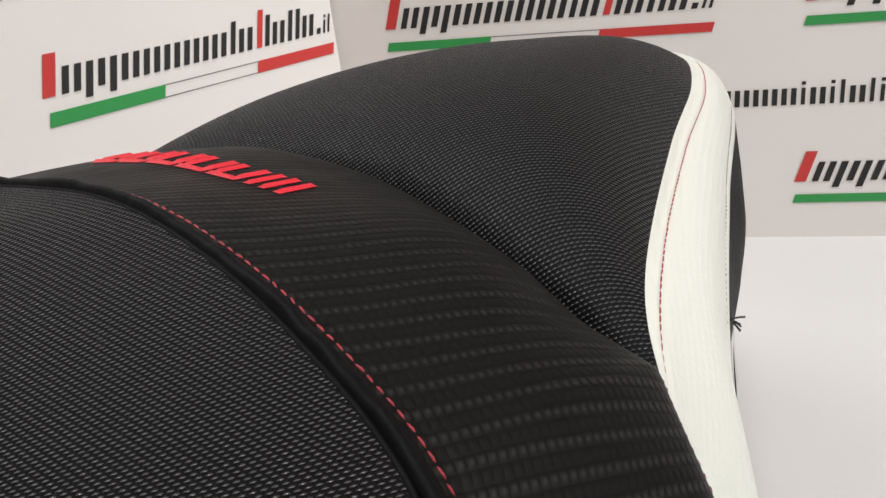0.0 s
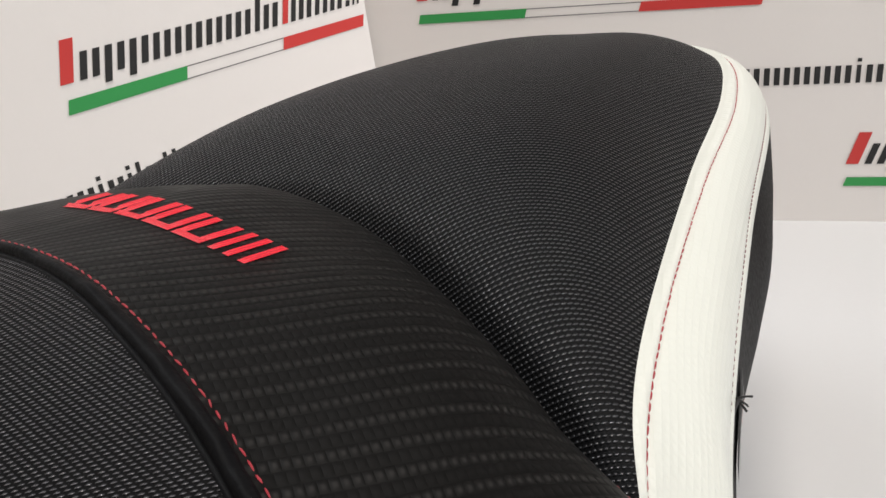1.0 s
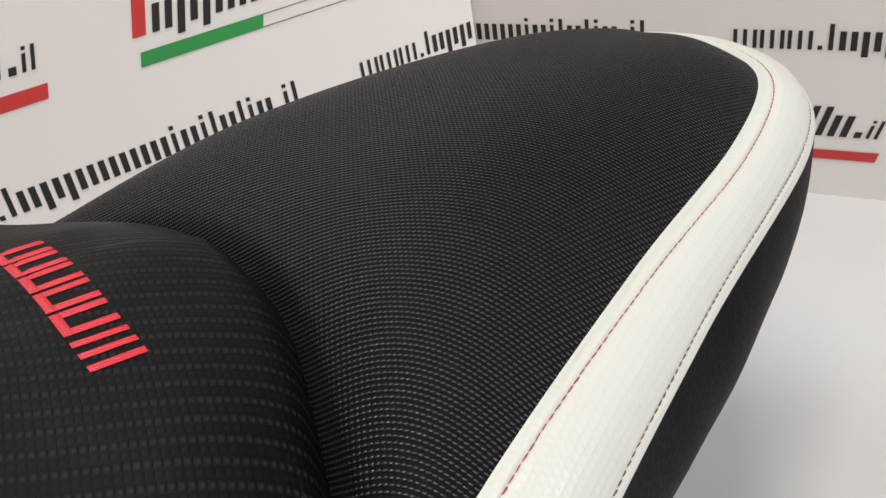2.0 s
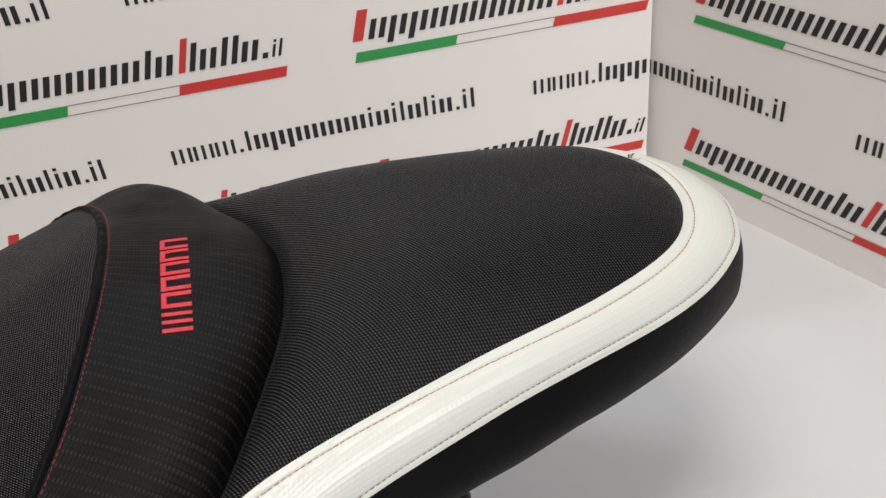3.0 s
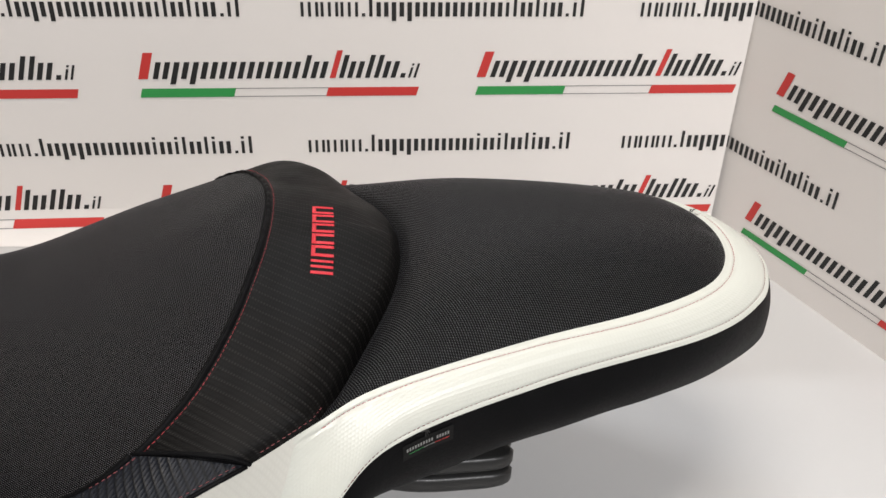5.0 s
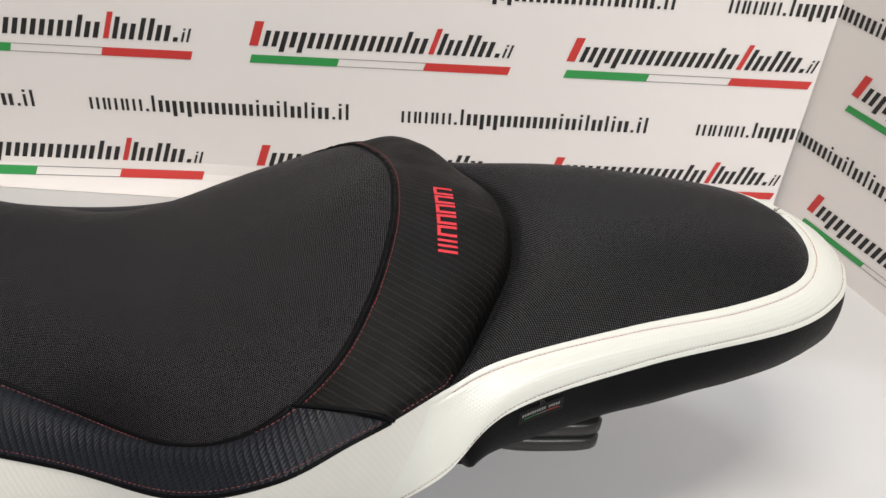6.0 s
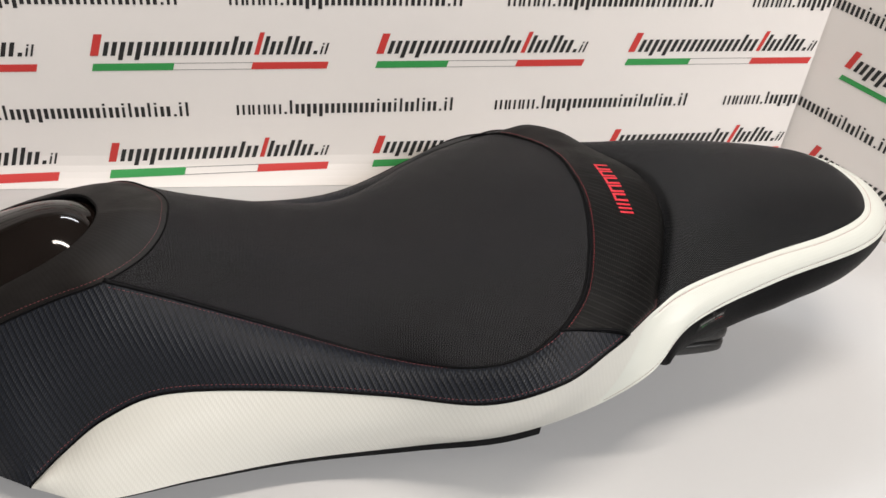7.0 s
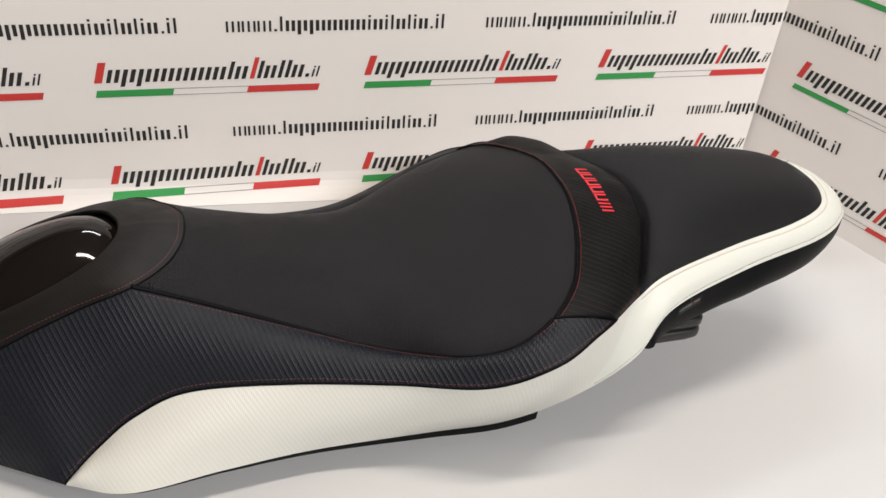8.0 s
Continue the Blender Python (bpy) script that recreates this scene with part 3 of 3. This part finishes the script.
def drawn_in(rows, first, last, near):
    """A sheet pulled down along its two lines of stitches, padded between them and the edges."""
    out = []
    for k, r in enumerate(rows):
        nxt, prv = rows[min(k + 1, len(rows) - 1)], rows[max(k - 1, 0)]
        run = [0.0]
        for a, b in zip(r, r[1:]):
            run.append(run[-1] + (b - a).length)
        fade = min(1.0, k / 8)
        line = []
        for j, p in enumerate(r):
            nrm = (nxt[j] - prv[j]).cross(r[min(j + 1, len(r) - 1)] - r[max(j - 1, 0)])
            nrm = nrm.normalized() if nrm.length > 1e-12 else Vector((0, 0, 1))
            if nrm.dot(Vector((0, -0.6 if near else 0.6, 1))) < 0:
                nrm = -nrm
            d, e = run[j], run[-1] - run[j]
            pull = math.exp(-((d - first) / 0.0010) ** 2) + math.exp(-((e - last) / 0.0010) ** 2)
            line.append(p - nrm * 0.0006 * fade * pull)
        out.append(line)
    return out


def stitches(name, line, skin, mat, parent, pitch=0.0034, share=0.64, width=0.00024, height=0.0003, label="", wob=0.0002):
    total = sum((b - a).length for a, b in zip(line, line[1:]))
    n = max(int(total / pitch), 2)
    pts = resample(line, n)
    bm = bmesh.new()
    rng = random.Random(len(pts))
    for a, b in zip(pts, pts[1:]):
        if (b - a).length < 1e-5:
            continue
        e = a.lerp(b, share)
        pa, na = skin.near(a)
        pe, ne = skin.near(e)
        up = na if na.dot(Vector((0, math.copysign(0.6, a.y - MID), 1))) > 0 else -na
        j = Vector((rng.uniform(-wob, wob), rng.uniform(-wob, wob), 0))
        if (pe - pa).length > 1e-5:
            stitch(bm, pa + j, pe - j, up, width, height)
    return part(name, bm, mat, parent, label)


def seat():
    ob = new("motorcycle_seat")
    tagged(ob, "black and white two-person motorcycle seat with red stitching", "motorcycle seat")

    # rider's cushion
    cushion_rows = top_sheet(RIDGE, SEAM_A, 150, 34, 3.2, SEAM_D[cut(SEAM_D, -0.821):])
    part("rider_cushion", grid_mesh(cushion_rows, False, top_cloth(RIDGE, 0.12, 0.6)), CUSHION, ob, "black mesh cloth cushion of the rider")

    # passenger's cushion
    iq = cut(SEAM_B, -0.390, 0.3)
    seam_t = SEAM_B[iq:]
    pillion_rows = top_sheet(CREST, seam_t, 110, 30, 3.3, FOLD_Q, 1.0)
    flat = {}
    for row, smooth in zip(pillion_rows, top_sheet(CREST, seam_t, 110, 30, 3.3, FOLD_Q, 0.0)):
        flat.update({tuple(p): q for p, q in zip(row, smooth)})
    crest_map = top_cloth(CREST)

    def creased_cloth(p):
        """The cover's map, with the length that dips into the crease added."""
        u, v = crest_map(flat[tuple(p)])
        return u - (flat[tuple(p)].z - p.z), v
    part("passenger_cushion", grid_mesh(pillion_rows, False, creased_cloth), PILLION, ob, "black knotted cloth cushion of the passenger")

    # raised band behind the rider
    ia = cut(SEAM_A, -0.4795, 0.3)
    ib = cut(SEAM_B, -0.422, 0.3)
    arc = SEAM_A[ia:]
    crease = [p - Vector((0, 0, groove(k, 280))) for k, p in enumerate(resample(FOLD_Q, 280))]
    outer = resample(SEAM_B[ib:iq], 120) + crease[1:]
    ease = lambda s, lo, hi: (lambda f: f * f * (3 - 2 * f))(min(1, max(0, (s - lo) / (hi - lo))))
    swell = lambda s: 0.005 + 0.011 * math.exp(-((s - 0.36) / 0.25) ** 2) * min(1, s * 5) + 0.0015 * ease(s, 0.6, 1.0)
    near_swell = lambda s: 0.004 + 0.003 * ease(s, 0.15, 0.45) - 0.0045 * ease(s, 0.5, 0.75) + 0.003 * ease(s, 0.8, 1.0)
    near_rows = side_sheet(arc, outer, 130, 60, near_swell, lambda s: 1.05 + 0.5 * min(1, max(0, (s - 0.15) / 0.3)), True, 0.0005, 1.2, 0.0075)
    far_rows = side_sheet(arc, outer, 130, 60, swell, lambda s: 1.05 + 0.5 * min(1, max(0, (s - 0.55) / 0.45)), False, 0.0005, 1.2, 0.0055)
    band_rows = near_rows + list(reversed(far_rows))[1:]
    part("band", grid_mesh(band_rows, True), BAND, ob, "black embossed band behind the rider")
    band_skin = Skin(band_rows, True)

    iw = cut(SEAM_B, -0.398, 0.3)
    ig = cut(EDGE_G, -0.425, 0.2)
    panel_ends = {}
    for near in (True, False):
        # black side panel
        d_line = SEAM_D[:cut(SEAM_D, -0.821)]
        inner = resample(d_line, 150) + resample(SEAM_A[:ia], 250)[1:]
        low = resample(FRONT_G, 110) + resample(SEAM_B[:ib], 290)[1:]
        rows = side_sheet(inner, low, 160, 18, 0.007 if near else 0.003, 0.9, near)
        rows = relax(rows, 25)
        panel_ends[near] = rows[-1]
        part("side_panel", grid_mesh(rows, not near, flat_cloth), CARBON, ob, "black carbon-look side panel")
        skin = Skin(rows)
        if near:
            stitches("stitching", inset_line(rows, 0.0045)[68:], skin, DARK_RED_THREAD, ob, label="fine red thread")
            stitches("stitching", inset_line(rows, 0.0045, True)[46:], skin, DARK_RED_THREAD, ob, label="fine red thread")
        # white side panel and the stripe round the tail
        w_rows = side_sheet(SEAM_B[:iw], EDGE_G[:ig], 140, 16, 0.006, 1.0, near)
        part("white_side_panel", grid_mesh(w_rows, not near, flat_cloth), WHITE, ob, "cream-white embossed side panel")
        s_rows = side_sheet(SEAM_B[iw - 3:], EDGE_G[ig - 3:], 150, 64, lambda s: 0.0060 - 0.0025 * min(1, s * 1.5), 1.0, near, lambda s: 0.0013 * min(1, s * 9), 1.3)
        s_rows = drawn_in(s_rows, 0.0060, 0.0042, near)
        part("tail_stripe", grid_mesh(s_rows, not near), WHITE_TAIL, ob, "cream-white embossed stripe round the tail")
        skin = Skin(s_rows)
        stitches("stitching", inset_line(s_rows, 0.0060)[9:], skin, RED_THREAD, ob, 0.0030, 0.90, 0.00018, 0.00034, "thin dark red thread", 0.00012)
        stitches("stitching", inset_line(s_rows, 0.0042, True)[2:], skin, BROWN_THREAD, ob, 0.0028, 0.76, 0.00018, 0.00032, "thin dark red thread")
        # black skirt under the stripe
        k_rows = side_sheet(EDGE_G[cut(EDGE_G, -0.386, 0.2):], EDGE_K, 120, 12, skirt_swell, 1.0, near)
        part("skirt", grid_mesh(k_rows, not near), SKIRT, ob, "plain black vinyl skirt under the tail")
        # welts along the seams
        for line, radius, mat in ((SEAM_A[:ia], 0.0021, SKIRT), (SEAM_B[:ib], 0.0013, SKIRT), (d_line[120:], 0.0010, SKIRT)):
            bm = bmesh.new()
            tube(bm, [side(p, near) for p in resample(line, 120)], radius if near else 0.0007)
            part("welt", bm, mat, ob)
        # dark lip of the base
        lip_line = EDGE_G[2:cut(EDGE_G, -0.470, 0.2)]
        rows = []
        for k, p in enumerate(resample(lip_line, 90)):
            q = side(p, near)
            drop = 0.003 + 0.010 * k / 90
            inw = 0.010 if near else -0.010
            rows.append([q + Vector((0, inw * 0.15, 0.001)), q + Vector((0, inw * 0.3, -drop)), Vector((q.x, q.y + inw * 0.9, q.z - drop - 0.003)), Vector((q.x, q.y + inw * 3, q.z - drop - 0.003))])
        part("base_lip", grid_mesh(rows, not near), SKIRT, ob, "black plastic base edge")
    # seam arc behind the cushion
    bm = bmesh.new()
    full_arc = [side(p, True) for p in resample(arc, 100)] + [side(p, False) for p in reversed(resample(arc, 100)[:-1])]
    tube(bm, [p - Vector((0, 0, 0.0006)) for p in full_arc], 0.0009)
    part("welt", bm, SKIRT, ob)
    # folded edge of the band along that seam, a little puckered
    rng = random.Random(11)
    folds = [0.0] * 4 + [rng.uniform(-1, 1) for _ in range(90)] + [0.0] * 4
    start, end = resample(inset_line(band_rows, 0.0003), 240), resample(inset_line(band_rows, 0.0044), 240)
    rows = []
    for k, (p, q) in enumerate(zip(start, end)):
        at, nrm = band_skin.near(p.lerp(q, 0.5))
        nrm = nrm if nrm.z > 0 else -nrm
        f = k / 240 * 88
        i = int(f)
        g = folds[i] + (folds[i + 1] - folds[i]) * (f - i)
        rows.append([p.lerp(q, c / 10) + nrm * (0.0021 * math.sin(math.pi * (c / 10) ** 0.75) ** 0.7 * (1 + 0.22 * g) - 0.0004) for c in range(11)])
    part("folded_edge", grid_mesh(rows, True), SKIRT, ob, "smooth folded black edge beside the seam")
    stitches("stitching", inset_line(band_rows, 0.0052), band_skin, RED_THREAD, ob, 0.0031, 0.72, 0.00020, 0.00034, "fine red thread")
    stitches("stitching", inset_line(near_rows, 0.0040, True)[6:35], band_skin, DARK_RED_THREAD, ob, 0.0031, 0.62, 0.00020, 0.00034, "fine red thread")

    # collar round the filler insert
    insert_rim = rail([(-1.010, 0.0, 0.090), (-0.990, 0.042, 0.098), (-0.930, 0.062, 0.124), (-0.880, 0.055, 0.145), (-0.850, 0.041, 0.157),
                       (-0.836, 0.020, 0.1605), (-0.832, 0.0, 0.1615)], True)
    collar_out = resample(SEAM_D, 300)
    rows_n = side_sheet(insert_rim, collar_out, 90, 16, 0.0035, 0.9, True)
    rows_f = side_sheet(insert_rim, collar_out, 90, 16, 0.0030, 0.9, False)
    collar_rows = rows_n + list(reversed(rows_f))[1:]
    part("collar", grid_mesh(collar_rows, True), COLLAR, ob, "black vinyl collar round the glossy insert")
    collar_skin = Skin(collar_rows, True)
    stitches("stitching", inset_line(collar_rows, 0.0050, True), collar_skin, DARK_RED_THREAD, ob, label="fine red thread")
    bm = bmesh.new()
    tube(bm, [side(p, True) for p in resample(SEAM_D[120:], 120)] + [side(p, False) for p in reversed(resample(SEAM_D[120:], 120)[:-1])], 0.0009)
    part("welt", bm, SKIRT, ob)

    # glossy insert, sunk a little into the collar
    sunk = [Vector((p.x * 0.99 - 0.92 * 0.01, p.y * 0.97, p.z - 0.007)) for p in insert_rim]
    spine = rail([(-1.008, 0, 0.084), (-0.975, 0, 0.119), (-0.930, 0, 0.147), (-0.890, 0, 0.163), (-0.862, 0, 0.167), (-0.845, 0, 0.163), (-0.836, 0, 0.154)])
    part("filler_insert", grid_mesh(top_sheet(spine, sunk, 90, 28, 2.1)), GLOSS, ob, "glossy black plastic filler insert")
    bm = bmesh.new()
    ring = [side(Vector((p.x, p.y * 0.99, p.z - 0.002)), True) for p in resample(insert_rim, 110)] + \
           [side(Vector((p.x, p.y * 0.99, p.z - 0.002)), False) for p in reversed(resample(insert_rim, 110)[:-1])]
    tube(bm, ring, 0.0016, 8)
    part("insert_rim", bm, SKIRT, ob, "dark vinyl edge round the insert")

    # seam across the side, between the band and the side panel
    bm = bmesh.new()
    tube(bm, [r for r in near_rows[0]], 0.0014)
    part("welt", bm, SKIRT, ob)
    bm = bmesh.new()
    tube(bm, [r for r in far_rows[0]], 0.0014)
    part("welt", bm, SKIRT, ob)

    for edge, end, near in ((near_rows[0], panel_ends[True], True), (far_rows[0], panel_ends[False], False)):
        a, b = resample(end, 40), resample(edge, 40)
        rows = [[p, p.lerp(q, 0.5) - Vector((0, 0, 0.0008)), q] for p, q in zip(a, b)]
        part("seam_fold", grid_mesh(rows, near), SKIRT, ob)

    # underside
    ring = resample(EDGE_K, 80)
    rows = [[side(p, True), side(Vector((p.x, p.y * 0.5, p.z - 0.008)), True), Vector((p.x, MID, p.z - 0.010)),
             side(Vector((p.x, p.y * 0.5, p.z - 0.008)), False), side(p, False)] for p in ring]
    part("underside", grid_mesh(rows, True), PLASTIC, ob)
    low = EDGE_G[4:cut(EDGE_G, -0.425, 0.2)]
    rows = []
    for p in resample(low, 80):
        z = max(p.z - 0.010, 0.003)
        rows.append([Vector((p.x, MID - p.y * 0.93, z)), Vector((p.x, MID, z)), Vector((p.x, MID + p.y * 0.93, z))])
    rows.append([Vector((-0.428, MID - 0.118, 0.047)), Vector((-0.428, MID, 0.047)), Vector((-0.428, MID + 0.118, 0.047))])
    part("underside", grid_mesh(rows, True), PLASTIC, ob)

    # embroidered mark on the band: plain raised bars, laid on the vinyl
    def patch(bm, x0, x1, y0, y1):
        nx, ny = max(2, int((x1 - x0) / 0.0012)), max(2, int((y1 - y0) / 0.0012))
        top = {}
        for i in range(nx + 1):
            for j in range(ny + 1):
                x, y = x0 + (x1 - x0) * i / nx, y0 + (y1 - y0) * j / ny
                x -= 0.03 * (y + 0.288)
                at, nrm = band_skin.near(Vector((x, y, 0.185)))
                nrm = nrm if nrm.z > 0 else -nrm
                edge = i in (0, nx) or j in (0, ny)
                top[i, j] = bm.verts.new(at + nrm * (0.0002 if edge else 0.0009))
        for i in range(nx):
            for j in range(ny):
                bm.faces.new((top[i, j], top[i + 1, j], top[i + 1, j + 1], top[i, j + 1]))
    ya, yb, xa, xb = -0.3250, -0.2495, -0.3945, -0.3808
    for bars in EMBROIDERY_BARS:
        bm = bmesh.new()
        for f0, f1, g0, g1 in bars:
            patch(bm, xa + (xb - xa) * g0, xa + (xb - xa) * g1, ya + (yb - ya) * f0, ya + (yb - ya) * f1)
        part("embroidered_bar", bm, EMBROIDERY, ob, "raised red embroidered bars")

    # woven label on the skirt
    skirt_skin = Skin(side_sheet(EDGE_G[cut(EDGE_G, -0.386, 0.2):], EDGE_K, 120, 12, skirt_swell, 1.0, True))

    def label_patch(bm, x0, x1, d0, d1, off):
        line = EDGE_G
        rows = []
        for i in range(9):
            x = x0 + (x1 - x0) * i / 8
            k = cut(line, x, 0.4)
            a, b = line[k - 1], line[k]
            p = side(a.lerp(b, (x - a.x) / max(b.x - a.x, 1e-6)))
            row = []
            for d in (d0, (d0 + d1) / 2, d1):
                at, nrm = skirt_skin.near(p + Vector((0, 0.10 * d, -d)))
                nrm = nrm if nrm.y < 0 else -nrm
                row.append(at + nrm * off)
            rows.append(row)
        vs = [[bm.verts.new(q) for q in r] for r in rows]
        for a, b in zip(vs, vs[1:]):
            for i in range(2):
                bm.faces.new((a[i], b[i], b[i + 1], a[i + 1]))
    bm = bmesh.new()
    label_patch(bm, -0.346, -0.318, 0.004, 0.0145, 0.0006)
    tag = part("woven_label", bm, leather("black_satin", (0.005, 0.005, 0.005), 0.5, spec=0.12), ob, "small black satin label with pale woven bars")
    bm = bmesh.new()
    for k in range(16):
        x = -0.3440 + k * 0.00150
        if k != 10:
            label_patch(bm, x, x + 0.0009, 0.0068, 0.0090, 0.0009)
    part("label_bars", bm, LABEL_INK, tag)
    bm = bmesh.new()
    label_patch(bm, -0.3425, -0.3345, 0.0108, 0.0111, 0.0009)
    part("label_stripe", bm, INK_GREEN, tag)
    bm = bmesh.new()
    label_patch(bm, -0.3345, -0.3285, 0.0108, 0.0112, 0.0009)
    part("label_stripe", bm, LABEL_INK, tag)
    bm = bmesh.new()
    label_patch(bm, -0.3285, -0.3205, 0.0108, 0.0111, 0.0009)
    part("label_stripe", bm, INK_RED, tag)

    # moulded hook of the base under the passenger
    bm = bmesh.new()
    outline = [(-0.364, 0.046), (-0.368, 0.070), (-0.357, 0.084), (-0.332, 0.090), (-0.302, 0.090), (-0.278, 0.088), (-0.271, 0.080), (-0.275, 0.074),
               (-0.270, 0.068), (-0.274, 0.062), (-0.269, 0.055), (-0.278, 0.046), (-0.312, 0.042)]

    def plate(bm, levels, cx, ch):
        rings = []
        for z, k in levels:
            rings.append([bm.verts.new(side(Vector((cx + (x - cx) * k, ch + (h - ch) * k, z)))) for x, h in resample2(outline)])
        for a, b in zip(rings, rings[1:]):
            for i in range(len(a)):
                bm.faces.new((a[i], a[(i + 1) % len(a)], b[(i + 1) % len(a)], b[i]))
        bm.faces.new(rings[0])
        bm.faces.new(list(reversed(rings[-1])))
        bmesh.ops.recalc_face_normals(bm, faces=bm.faces[:])
    plate(bm, ((0.060, 0.92), (0.058, 1.0), (0.051, 1.0), (0.0485, 0.94)), -0.308, 0.064)
    hook = part("mounting_hook", bm, PLASTIC, ob, "black moulded plastic mounting hook")
    bm = bmesh.new()
    plate(bm, ((0.0455, 0.92), (0.043, 1.0), (0.036, 1.0), (0.033, 0.92)), -0.318, 0.066)
    part("hook_plate", bm, PLASTIC, hook)
    bm = bmesh.new()
    box(bm, -0.338, -0.292, MID - 0.074, MID - 0.045, 0.030, 0.085, 0.004)
    part("hook_stem", bm, PLASTIC, hook)

    # loose thread ends at the lower seam of the stripe
    bm = bmesh.new()
    root = side(EDGE_G[cut(EDGE_G, KNOT_X, 0.3)])
    rng = random.Random(4)
    for k in range(7):
        way = Vector((rng.uniform(-0.3, 0.6), -1.0, rng.uniform(-0.7, 0.7))).normalized()
        length = rng.uniform(0.0022, 0.0045)
        tube(bm, [root + way * length * f + Vector((0, 0, -0.001 * f * f)) for f in (0, 0.33, 0.66, 1)], 0.00022, 5)
    tube(bm, [root + Vector((-0.009 * f, -0.0008, -0.0035 * f)) for f in (0, 0.25, 0.5, 0.75, 1)], 0.0004, 5)
    part("loose_thread", bm, DARK_THREAD, ob, "frayed dark thread ends")
    # thread ends where the upper seam of the stripe was closed
    k = cut(SEAM_B, -0.1355, 0.3)
    root = side(SEAM_B[k], False) + Vector((0, 0, 0.0010))
    for mat, shift, count in ((DARK_THREAD, 0.0, 4), (WHITE_THREAD, 0.004, 6)):
        bm = bmesh.new()
        for _ in range(count):
            way = Vector((rng.uniform(-0.8, 0.8), rng.uniform(-0.8, 0.8), 1.0)).normalized()
            length = rng.uniform(0.0015, 0.0032)
            base = root + Vector((shift * 0.5, -shift, 0)) + Vector((rng.uniform(-0.001, 0.001), rng.uniform(-0.001, 0.001), 0))
            tube(bm, [base + way * length * f + Vector((0.001 * f * f, 0, -0.0008 * f * f)) for f in (0, 0.33, 0.66, 1)], 0.00028, 5)
        part("loose_thread", bm, mat, ob, "short frayed thread ends")
    ob.matrix_world = SEAT_STANDS
    return ob


seat()
